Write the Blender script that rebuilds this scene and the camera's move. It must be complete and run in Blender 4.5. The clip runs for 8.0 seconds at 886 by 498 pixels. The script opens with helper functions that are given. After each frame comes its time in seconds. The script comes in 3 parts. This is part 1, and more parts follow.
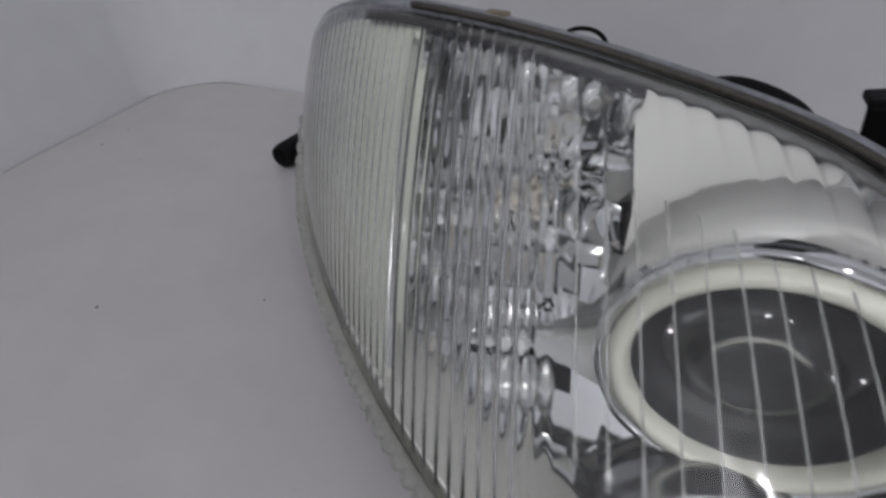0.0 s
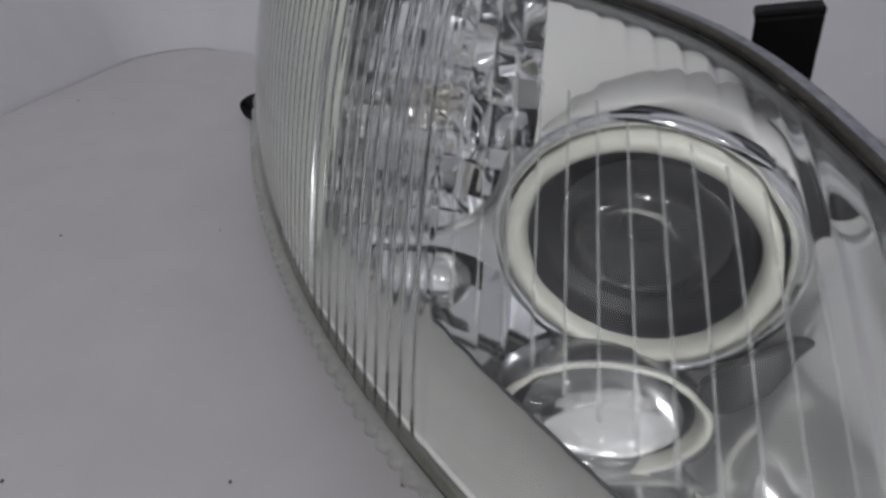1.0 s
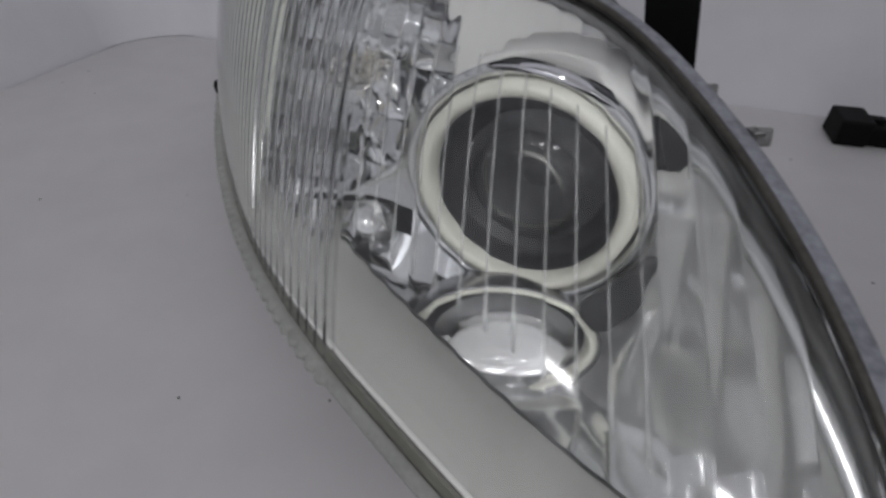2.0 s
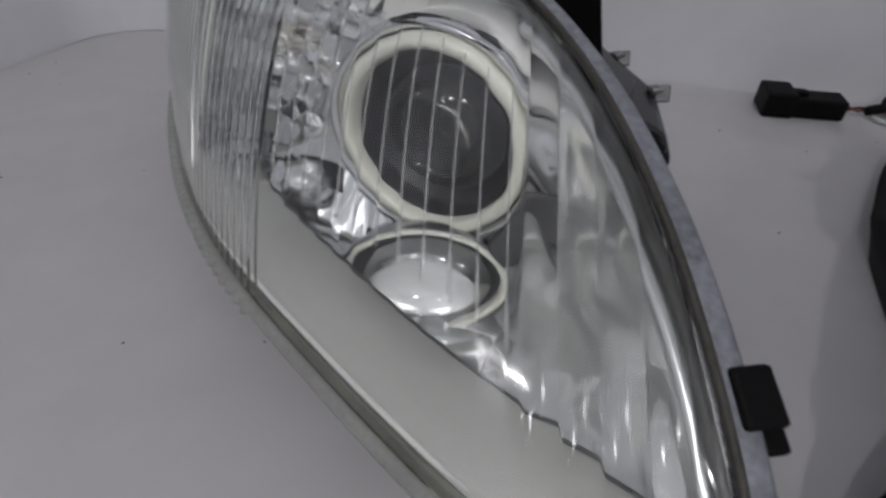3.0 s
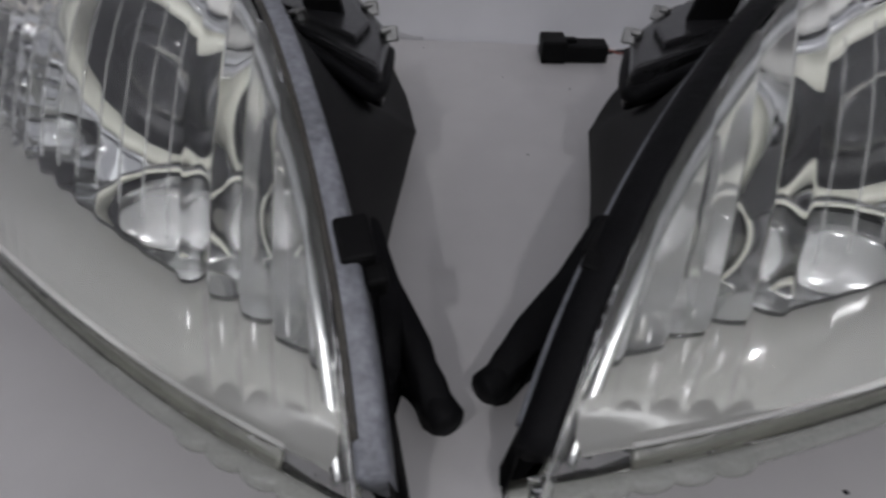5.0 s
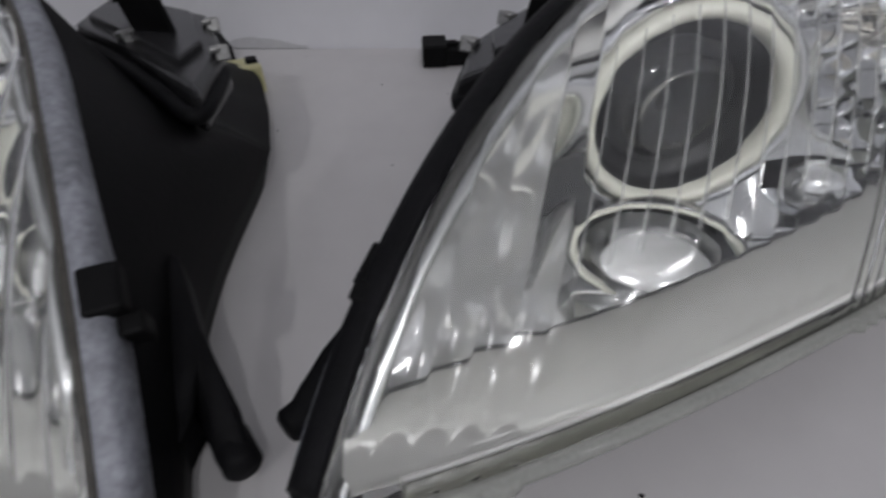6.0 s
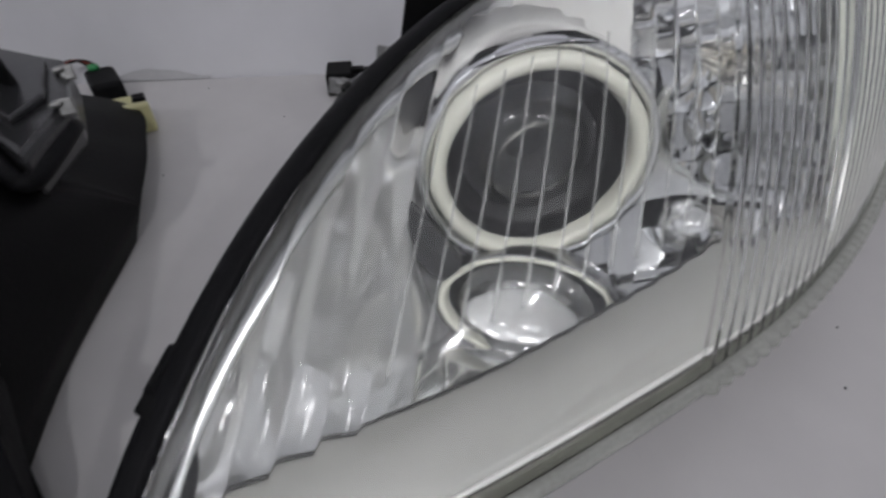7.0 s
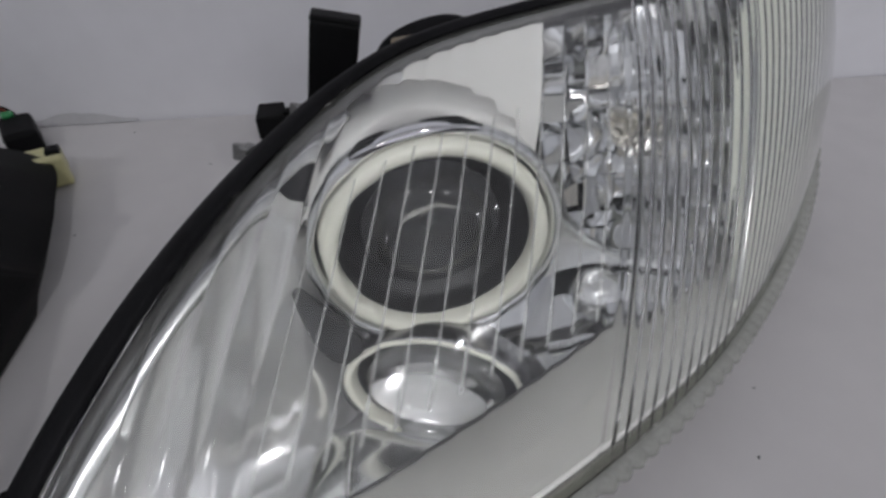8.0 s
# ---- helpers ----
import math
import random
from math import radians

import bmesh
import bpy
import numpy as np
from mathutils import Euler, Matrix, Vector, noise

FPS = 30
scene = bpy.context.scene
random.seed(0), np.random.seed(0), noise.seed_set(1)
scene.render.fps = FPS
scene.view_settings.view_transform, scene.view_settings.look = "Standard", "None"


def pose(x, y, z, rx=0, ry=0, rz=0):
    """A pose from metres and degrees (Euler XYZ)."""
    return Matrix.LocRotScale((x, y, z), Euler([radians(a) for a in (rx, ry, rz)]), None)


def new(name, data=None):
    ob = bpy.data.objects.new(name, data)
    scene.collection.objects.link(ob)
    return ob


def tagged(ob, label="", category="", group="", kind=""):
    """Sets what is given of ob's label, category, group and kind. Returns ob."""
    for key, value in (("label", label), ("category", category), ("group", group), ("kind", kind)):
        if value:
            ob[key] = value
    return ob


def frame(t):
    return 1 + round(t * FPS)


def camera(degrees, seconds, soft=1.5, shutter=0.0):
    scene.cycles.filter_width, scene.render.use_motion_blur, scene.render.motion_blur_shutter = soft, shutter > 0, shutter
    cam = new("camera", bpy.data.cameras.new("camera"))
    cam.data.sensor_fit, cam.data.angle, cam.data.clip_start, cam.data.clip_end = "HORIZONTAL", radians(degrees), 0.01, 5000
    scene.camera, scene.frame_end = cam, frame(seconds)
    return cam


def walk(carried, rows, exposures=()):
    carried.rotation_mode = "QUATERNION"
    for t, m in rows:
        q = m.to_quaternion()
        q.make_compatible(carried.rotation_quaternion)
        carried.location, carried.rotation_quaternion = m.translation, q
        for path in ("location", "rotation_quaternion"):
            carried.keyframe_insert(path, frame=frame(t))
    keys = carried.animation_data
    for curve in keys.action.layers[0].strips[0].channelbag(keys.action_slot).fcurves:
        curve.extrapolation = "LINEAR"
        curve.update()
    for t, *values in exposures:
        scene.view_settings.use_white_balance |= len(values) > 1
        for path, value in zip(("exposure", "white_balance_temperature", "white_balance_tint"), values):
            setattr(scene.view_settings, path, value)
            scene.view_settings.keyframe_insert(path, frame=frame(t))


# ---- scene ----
cam = camera(81.56, 8.0, soft=2.8, shutter=0.5)
walk(cam, [
    (0.0, pose(-0.2293, 0.0205, 0.2292, 50.67, 0.56, 19.44)),
    (0.5, pose(-0.2053, 0.0061, 0.2166, 50.86, 0.20, 19.56)),
    (1.0, pose(-0.1829, -0.0059, 0.2070, 50.46, 0.28, 19.64)),
    (1.5, pose(-0.1604, -0.0200, 0.2058, 50.26, 0.25, 19.57)),
    (1.7, pose(-0.1510, -0.0237, 0.2058, 50.25, 0.18, 19.75)),
    (2.8, pose(-0.1014, -0.0476, 0.1995, 50.75, 0.53, 18.44)),
    (3.0, pose(-0.0943, -0.0505, 0.1964, 50.86, 0.54, 18.09)),
    (3.5, pose(-0.0708, -0.0585, 0.1903, 50.84, 0.66, 16.73)),
    (4.1, pose(-0.0383, -0.0725, 0.1849, 50.84, 1.20, 13.54)),
    (5.4, pose(0.0271, -0.0762, 0.1894, 49.24, 0.23, 4.90)),
    (5.5, pose(0.0340, -0.0737, 0.1907, 49.12, 0.51, 4.53)),
    (6.0, pose(0.0681, -0.0596, 0.1916, 49.50, 0.63, 1.13)),
    (6.5, pose(0.0950, -0.0414, 0.1953, 49.49, 0.87, -1.30)),
    (7.0, pose(0.1203, -0.0314, 0.2023, 49.62, 1.03, -3.40)),
    (7.5, pose(0.1418, -0.0185, 0.2095, 49.96, 1.07, -5.14)),
    (8.0, pose(0.1557, -0.0063, 0.2205, 50.37, 0.76, -6.71)),
], exposures=[(0.0, 0.09), (1.5, 0.03), (4.0, 0.0), (5.5, 0.1), (6.5, 0.24), (7.2, 0.27), (8.0, 0.16)])

# ---- light ----
world = bpy.data.worlds.new("world")
world.use_nodes = True
world.node_tree.nodes["Background"].inputs[0].default_value = (0.8, 0.85, 1.0, 1)
world.node_tree.nodes["Background"].inputs[1].default_value = 0.02
scene.world = world
scene.view_settings.exposure = 0.0

CEILING = 1.75
LAMPS = [(-0.5, -1.35), (0.45, -1.35), (1.5, -1.5)]
LAMP_SIZE = (0.075, 0.075)
LAMP_POWER = 5.7


# ---- materials ----
def node_material(name, color, rough=0.5, metal=0.0, vary=0.06, scale=30.0, bump=0.0, bump_scale=200.0, **more):
    """A principled surface whose colour and roughness wander at two scales, with a fine relief."""
    mat = bpy.data.materials.new(name)
    mat.use_nodes = True
    nt = mat.node_tree
    p = nt.nodes["Principled BSDF"]
    p.inputs["Roughness"].default_value = rough
    p.inputs["Metallic"].default_value = metal
    for key, value in more.items():
        p.inputs[key.replace("_", " ")].default_value = value
    coord = nt.nodes.new("ShaderNodeTexCoord")
    n1 = nt.nodes.new("ShaderNodeTexNoise")
    n1.inputs["Scale"].default_value = scale
    n1.inputs["Detail"].default_value = 6
    n2 = nt.nodes.new("ShaderNodeTexNoise")
    n2.inputs["Scale"].default_value = scale * 9
    n2.inputs["Detail"].default_value = 3
    add = nt.nodes.new("ShaderNodeMath")
    add.operation = "ADD"
    nt.links.new(coord.outputs["Object"], n1.inputs["Vector"])
    nt.links.new(coord.outputs["Object"], n2.inputs["Vector"])
    nt.links.new(n1.outputs["Fac"], add.inputs[0])
    nt.links.new(n2.outputs["Fac"], add.inputs[1])
    ramp = nt.nodes.new("ShaderNodeMapRange")
    ramp.inputs["From Min"].default_value = 0.6
    ramp.inputs["From Max"].default_value = 1.4
    ramp.inputs["To Min"].default_value = 1 - vary
    ramp.inputs["To Max"].default_value = 1 + vary
    nt.links.new(add.outputs[0], ramp.inputs["Value"])
    mul = nt.nodes.new("ShaderNodeVectorMath")
    mul.operation = "SCALE"
    mul.inputs[0].default_value = color[:3]
    nt.links.new(ramp.outputs[0], mul.inputs["Scale"])
    nt.links.new(mul.outputs[0], p.inputs["Base Color"])
    if bump:
        n3 = nt.nodes.new("ShaderNodeTexNoise")
        n3.inputs["Scale"].default_value = bump_scale
        n3.inputs["Detail"].default_value = 4
        nt.links.new(coord.outputs["Object"], n3.inputs["Vector"])
        b = nt.nodes.new("ShaderNodeBump")
        b.inputs["Strength"].default_value = bump
        b.inputs["Distance"].default_value = 0.002
        nt.links.new(n3.outputs["Fac"], b.inputs["Height"])
        nt.links.new(b.outputs["Normal"], p.inputs["Normal"])
    return mat


def glass_material(name, color, rough, ior, coat=0.0, coat_rough=0.1):
    mat = bpy.data.materials.new(name)
    mat.use_nodes = True
    p = mat.node_tree.nodes["Principled BSDF"]
    p.inputs["Base Color"].default_value = (*color, 1)
    p.inputs["Roughness"].default_value = rough
    p.inputs["IOR"].default_value = ior
    p.inputs["Transmission Weight"].default_value = 1.0
    p.inputs["Coat Weight"].default_value = coat
    p.inputs["Coat Roughness"].default_value = coat_rough
    return mat


FROST = bpy.data.materials.new("frosted_line")
FROST.use_nodes = True
_n = FROST.node_tree
_d = _n.nodes.new("ShaderNodeBsdfDiffuse")
_d.inputs["Color"].default_value = (0.60, 0.61, 0.60, 1)
_t = _n.nodes.new("ShaderNodeBsdfTransparent")
_m = _n.nodes.new("ShaderNodeMixShader")
_m.inputs[0].default_value = 0.34
_n.links.new(_t.outputs[0], _m.inputs[1])
_n.links.new(_d.outputs[0], _m.inputs[2])
_n.links.new(_m.outputs[0], _n.nodes["Material Output"].inputs["Surface"])

TABLE = node_material("table_laminate", (0.678, 0.662, 0.658), 0.40, vary=0.055, scale=3.2, bump=0.06, bump_scale=60)
WALL = node_material("wall_paint", (0.872, 0.875, 0.905), 0.75, vary=0.03, scale=4, bump=0.10, bump_scale=90)
CEIL = node_material("ceiling_paint", (0.8, 0.8, 0.8), 0.8, vary=0.03, scale=3)
FLOOR = node_material("floor_paint", (0.5, 0.5, 0.5), 0.5, vary=0.1, scale=5)
LENS = glass_material("lens_plastic", (0.975, 0.985, 0.975), 0.012, 1.49, 0.22, 0.09)
RIM = node_material("lens_rim_plastic", (0.62, 0.63, 0.585), 0.09, vary=0.15, scale=60, Transmission_Weight=0.5, IOR=1.49)
CHROME = node_material("chrome", (0.86, 0.87, 0.88), 0.055, 1.0, vary=0.02, scale=40, bump=0.012, bump_scale=25)
SATIN = node_material("satin_chrome", (0.84, 0.85, 0.84), 0.22, 1.0, vary=0.03, scale=40, bump=0.03, bump_scale=40)
SOFT = node_material("soft_chrome", (0.89, 0.90, 0.90), 0.10, 0.85, vary=0.02, scale=40, bump=0.01, bump_scale=25)
SMOKE = node_material("smoked_chrome", (0.36, 0.36, 0.37), 0.22, 0.9, vary=0.1, scale=60)
BRIGHT = node_material("bright_satin", (0.61, 0.605, 0.585), 0.33, 0.0, vary=0.03, scale=40, bump=0.02, bump_scale=60)
# near-black for the painted shade under the lens edge, also for the ledge seam
SHADE_SEAM = node_material("edge_shade", (0.03, 0.03, 0.028), 0.45, vary=0.3, scale=60, bump=0.1, bump_scale=120)
CHANNEL = node_material("rim_channel", (0.10, 0.10, 0.082), 0.3, vary=0.3, scale=60, bump=0.1, bump_scale=120)
PALE = node_material("pale_bezel_plastic", (0.36, 0.359, 0.337), 0.22, vary=0.05, scale=18, bump=0.03)
MARKER = node_material("marker_reflector", (0.56, 0.575, 0.51), 0.3, vary=0.05, scale=30)
CREAM = node_material("cream_ring_plastic", (0.67, 0.668, 0.59), 0.30, vary=0.03, scale=80)
BLACK = node_material("black_plastic", (0.004, 0.004, 0.0043), 0.6, vary=0.3, scale=40, bump=0.12, bump_scale=300, Specular_IOR_Level=0.14)
RUBBER = node_material("black_rubber", (0.007, 0.007, 0.008), 0.6, vary=0.3, scale=60, bump=0.2, bump_scale=250, Specular_IOR_Level=0.12)
FLANGE = node_material("grey_sealant", (0.27, 0.28, 0.31), 0.5, vary=0.5, scale=35, bump=0.5, bump_scale=120)
STEEL = node_material("steel", (0.32, 0.32, 0.31), 0.42, 1.0, vary=0.3, scale=70, bump=0.2)
BRASS = node_material("brass_clip", (0.30, 0.25, 0.17), 0.4, 0.8, vary=0.25, scale=200)
DOME = glass_material("projector_glass", (0.60, 0.60, 0.62), 0.0, 1.5, 0.3, 0.085)
FOG_GLASS = glass_material("fog_glass", (0.97, 0.97, 0.97), 0.0, 1.5, 1.0, 0.085)
DARK = node_material("projector_inside", (0.014, 0.014, 0.016), 0.4, vary=0.15, scale=50)
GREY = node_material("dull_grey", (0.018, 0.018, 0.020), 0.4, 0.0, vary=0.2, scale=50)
FOG = node_material("fog_reflector_silver", (0.90, 0.91, 0.91), 0.22, 0.45, vary=0.02, scale=50)
PANEL = node_material("panel_chrome", (0.91, 0.91, 0.91), 0.075, 0.68, vary=0.02, scale=40, bump=0.006, bump_scale=30)
# dark base colour: on the visor it stands for a dark reflection in chrome
VISOR = node_material("darkened_chrome", (0.10, 0.10, 0.105), 0.09, 0.5, vary=0.1, scale=60)
YELLOW = node_material("yellow_plug", (0.66, 0.63, 0.34), 0.4, vary=0.1, scale=120)
GREEN = node_material("green_seal", (0.05, 0.35, 0.12), 0.4, vary=0.1, scale=120)
RED = node_material("red_wire", (0.22, 0.04, 0.025), 0.45, vary=0.1, scale=200)
PAPER = node_material("dull_paper", (0.56, 0.56, 0.57), 0.7, vary=0.08, scale=60)
WHITE = node_material("white_wire", (0.75, 0.75, 0.72), 0.4, vary=0.05, scale=200)
BULB = glass_material("bulb_glass", (1.0, 0.94, 0.82), 0.02, 1.45)
OLD = node_material('old_seal', (0.06, 0.055, 0.045), 0.5, vary=0.5, scale=50, bump=0.5, bump_scale=150)
BALLAST = node_material('ballast_plastic', (0.028, 0.028, 0.030), 0.26, vary=0.2, scale=60, bump=0.08, bump_scale=120)


# ---- mesh tools ----
def from_lists(verts, faces, smooth=True, flip=False):
    me = bpy.data.meshes.new("mesh")
    if flip:
        faces = [tuple(reversed(f)) for f in faces]
    me.from_pydata([tuple(v) for v in verts], [], faces)
    bm = bmesh.new()
    bm.from_mesh(me)
    bmesh.ops.recalc_face_normals(bm, faces=bm.faces)
    if bm.calc_volume(signed=True) < 0:
        bmesh.ops.reverse_faces(bm, faces=bm.faces)
    bm.to_mesh(me)
    bm.free()
    me.update()
    if smooth:
        me.polygons.foreach_set("use_smooth", [True] * len(me.polygons))
    return me


def thing(name, at, label, category, group=""):
    ob = new(name)
    ob.empty_display_size = 0.02
    ob.location = at
    return tagged(ob, label, category, group)


def part(name, geo, material, parent, label="", side=1, smooth=True):
    """geo: (verts, faces) in the world's metres, or in the lamp's own half, mirrored where side is -1."""
    verts, faces = geo
    root = parent
    while root.parent:
        root = root.parent
    o = root.location
    pts = [Vector(place(side, v)) - o for v in verts]
    ob = new(name, from_lists(pts, faces, smooth, side < 0))
    ob.data.materials.append(material)
    ob.parent = parent
    if label:
        tagged(ob, label)
    return ob


TURN, SHIFT_X, SHIFT_Y = -0.0526, -0.0047, -0.0162


def place(side, p):
    """A point of the lamp's own half, for the lamp on that side; 0 leaves it as it is."""
    if side >= 0:
        return (p[0], p[1], p[2])
    c, s = math.cos(TURN), math.sin(TURN)
    x, y = -p[0], p[1]
    return (c * x - s * y + SHIFT_X, s * x + c * y + SHIFT_Y, p[2])


def grid(rows, closed_u=False, closed_v=False):
    """Verts and faces of a grid of rows of points."""
    n, m = len(rows), len(rows[0])
    verts = [p for r in rows for p in r]
    faces = []
    for i in range(n if closed_u else n - 1):
        for j in range(m if closed_v else m - 1):
            a, b = i * m + j, i * m + (j + 1) % m
            c, d = ((i + 1) % n) * m + (j + 1) % m, ((i + 1) % n) * m + j
            faces.append((a, b, c, d))
    return verts, faces


def join(*geos):
    verts, faces = [], []
    for v, f in geos:
        k = len(verts)
        verts += list(v)
        faces += [tuple(i + k for i in q) for q in f]
    return verts, faces


def curve_through(points, n):
    """Catmull-Rom points through the given ones."""
    c = np.array(points, float)
    e = np.vstack([2 * c[0] - c[1], c, 2 * c[-1] - c[-2]])
    out = []
    for u in np.linspace(0, len(c) - 1, n):
        s = min(int(u), len(c) - 2)
        t = u - s
        a, b, d, g = e[s], e[s + 1], e[s + 2], e[s + 3]
        out.append(0.5 * (2 * b + (d - a) * t + (2 * a - 5 * b + 4 * d - g) * t * t + (3 * b - a - 3 * d + g) * t ** 3))
    return np.array(out)


def tube(path, radius, sides=10, taper=None):
    path = [Vector(p) for p in path]
    rows = []
    up = Vector((0.13, 0.21, 1)).normalized()
    for i, p in enumerate(path):
        d = (path[min(i + 1, len(path) - 1)] - path[max(i - 1, 0)]).normalized()
        a = d.cross(up).normalized()
        b = a.cross(d)
        r = radius * (taper[i] if taper else 1)
        rows.append([p + r * (math.cos(t) * a + math.sin(t) * b) for t in [2 * math.pi * k / sides for k in range(sides)]])
    v, f = grid(rows, closed_v=True)
    f.append(tuple(reversed(range(sides))))
    f.append(tuple(range((len(rows) - 1) * sides, len(rows) * sides)))
    return v, f


def sweep(path, outs, profile, closed=True):
    """A profile of (out, up) pairs along a path, out along the level vectors given."""
    rows = []
    for p, o in zip(path, outs):
        rows.append([Vector((p[0] + o[0] * a, p[1] + o[1] * a, p[2] + b)) for a, b in profile])
    v, f = grid(rows, closed_v=closed)
    if closed:
        m = len(profile)
        f.append(tuple(reversed(range(m))))
        f.append(tuple(range((len(rows) - 1) * m, len(rows) * m)))
    return v, f


def rounded_box(size, bevel=0.002, m=None, seg=2):
    bm = bmesh.new()
    bmesh.ops.create_cube(bm, size=1)
    bmesh.ops.scale(bm, vec=size, verts=bm.verts)
    bmesh.ops.bevel(bm, geom=bm.edges[:], offset=bevel, segments=seg, affect="EDGES", profile=0.5)
    if m is not None:
        bm.transform(m)
    bm.verts.index_update()
    out = [v.co.copy() for v in bm.verts], [tuple(v.index for v in f.verts) for f in bm.faces]
    bm.free()
    return out


def prism(plan, low, high, bevel=0.002):
    """A block on a plan of (x, y) points, between two heights given as functions of x and y."""
    bm = bmesh.new()
    a = [bm.verts.new((x, y, low(x, y))) for x, y in plan]
    b = [bm.verts.new((x, y, high(x, y))) for x, y in plan]
    bm.faces.new(a)
    bm.faces.new(b)
    n = len(plan)
    for i in range(n):
        bm.faces.new((a[i], a[(i + 1) % n], b[(i + 1) % n], b[i]))
    bmesh.ops.bevel(bm, geom=bm.edges[:], offset=bevel, segments=2, affect="EDGES", profile=0.5)
    bm.verts.index_update()
    out = [v.co.copy() for v in bm.verts], [tuple(v.index for v in f.verts) for f in bm.faces]
    bm.free()
    return out


def lathe(profile, m, sides=72, sx=1.0, sz=1.0, closed=True):
    """Turns (radius, depth) pairs about the local y axis; depth grows away from the viewer."""
    rows = []
    for k in range(sides):
        t = 2 * math.pi * k / sides
        rows.append([m @ Vector((r * math.cos(t) * sx, d, r * math.sin(t) * sz)) for r, d in profile])
    return grid(rows, closed_u=True, closed_v=closed)


# ---- the room and the bench ----
def slab(name, x0, x1, y0, y1, z0, z1, mat, label, category):
    ob = new(name, from_lists(*rounded_box((x1 - x0, y1 - y0, z1 - z0), 0.002), smooth=False))
    ob.location = ((x0 + x1) / 2, (y0 + y1) / 2, (z0 + z1) / 2)
    ob.data.materials.append(mat)
    return tagged(ob, label, category, kind="structure")


X0, X1, Y0, Y1, Z0 = -0.726, 2.6, -2.4, 0.497, -0.75
slab("floor", X0 - 0.1, X1 + 0.1, Y0 - 0.1, Y1 + 0.1, Z0 - 0.05, Z0, FLOOR, "grey painted workshop floor under the bench", "floor")
slab("ceiling", X0 - 0.1, X1 + 0.1, Y0 - 0.1, Y1 + 0.1, CEILING, CEILING + 0.05, CEIL, "plain white ceiling over the bench", "ceiling")
slab("wall_north", X0 - 0.1, X1 + 0.1, Y1, Y1 + 0.1, Z0, CEILING, WALL, "white painted wall behind the bench", "wall")
slab("wall_west", X0 - 0.1, X0, Y0, Y1, Z0, CEILING, WALL, "white painted wall at the end of the bench", "wall")
slab("wall_east", X1, X1 + 0.1, Y0, Y1, Z0, CEILING, WALL, "plain white painted wall of the room", "wall")
slab("wall_south", X0 - 0.1, X1 + 0.1, Y0 - 0.1, Y0, Z0, CEILING, WALL, "plain white painted wall of the room", "wall")

# the two walls meet in a rounded corner
COVE = 0.085
_arc = [(X0 + COVE - COVE * math.cos(k * math.pi / 32), Y1 - COVE + COVE * math.sin(k * math.pi / 32)) for k in range(17)]
_arc = [(X0, Y1 - COVE - 0.02)] + _arc + [(X0 + COVE + 0.02, Y1)]
_arc = [(x - 0.0005, y + 0.0005) for x, y in _arc]
_v, _f = grid([[Vector((x, y, 0.0005)), Vector((x, y, CEILING - 0.001))] for x, y in _arc + [(X0 - 0.02, Y1 + 0.02)]], closed_u=True)
cove = new("wall_corner", from_lists(_v, _f))
cove.data.materials.append(WALL)
tagged(cove, "rounded white plaster corner between two walls", "wall", kind="structure")

bench = thing("bench", ((X0 + 1.4) / 2, -0.1, -0.75), "white laminate workbench with small dark specks", "bench")
part("benchtop", rounded_box((1.4 - X0 - 0.002, 1.095, 0.03), 0.003, Matrix.Translation(((X0 + 1.4) / 2, -0.052, -0.015))), TABLE, bench, smooth=False)
for bx in (X0 + 0.06, 1.32):
    for by in (-0.54, 0.43):
        part("leg", rounded_box((0.05, 0.05, 0.72), 0.003, Matrix.Translation((bx, by, -0.39))), STEEL, bench, smooth=False)

for lx, ly in LAMPS:
    lamp = thing("ceiling_light", (lx, ly, CEILING), "slim white ceiling lamp panel, lit", "ceiling light", "ceiling lamps")
    part("frame", rounded_box((LAMP_SIZE[0] + 0.03, LAMP_SIZE[1] + 0.03, 0.03), 0.004, Matrix.Translation((lx, ly, CEILING - 0.016))), CEIL, lamp, smooth=False)
    data = bpy.data.lights.new("lamp_light", "AREA")
    data.shape, data.size, data.size_y, data.energy, data.color = "RECTANGLE", LAMP_SIZE[0], LAMP_SIZE[1], LAMP_POWER, (0.992, 0.985, 1.022)
    light = new("lamp_light", data)
    light.matrix_world = pose(lx, ly, CEILING - 0.034)

# ---- the headlamps: curves of the half at positive x ----
TOP = [(0.0108, 0.0004, 0.0238), (0.0323, 0.0544, 0.0685), (0.0642, 0.1141, 0.105), (0.1053, 0.1743, 0.1297), (0.1556, 0.2205, 0.147),
       (0.2321, 0.2450, 0.158), (0.3119, 0.2520, 0.167), (0.365, 0.268, 0.162), (0.402, 0.289, 0.142), (0.427, 0.311, 0.106)]
LOW = [(0.005, -0.001, 0.0201), (0.086, 0.0162, 0.0387), (0.1754, 0.0537, 0.0445), (0.26, 0.0996, 0.0446), (0.3413, 0.1641, 0.0423),
       (0.4110, 0.2401, 0.0497), (0.4560, 0.3220, 0.0830)]
LEDGE = [(0.035, 0.030, 0.045), (0.0824, 0.0530, 0.050), (0.1267, 0.0712, 0.050), (0.1717, 0.0935, 0.050), (0.2437, 0.1354, 0.050), (0.30, 0.175, 0.052)]
RING = Vector((0.171, 0.1573, 0.0852))
FOG_AT = Vector((0.1650, 0.1305, 0.0250))
GASKET = 0.013

top_line = curve_through(TOP, 200)
low_line = curve_through(LOW, 200)
ledge_line = curve_through(LEDGE, 120)


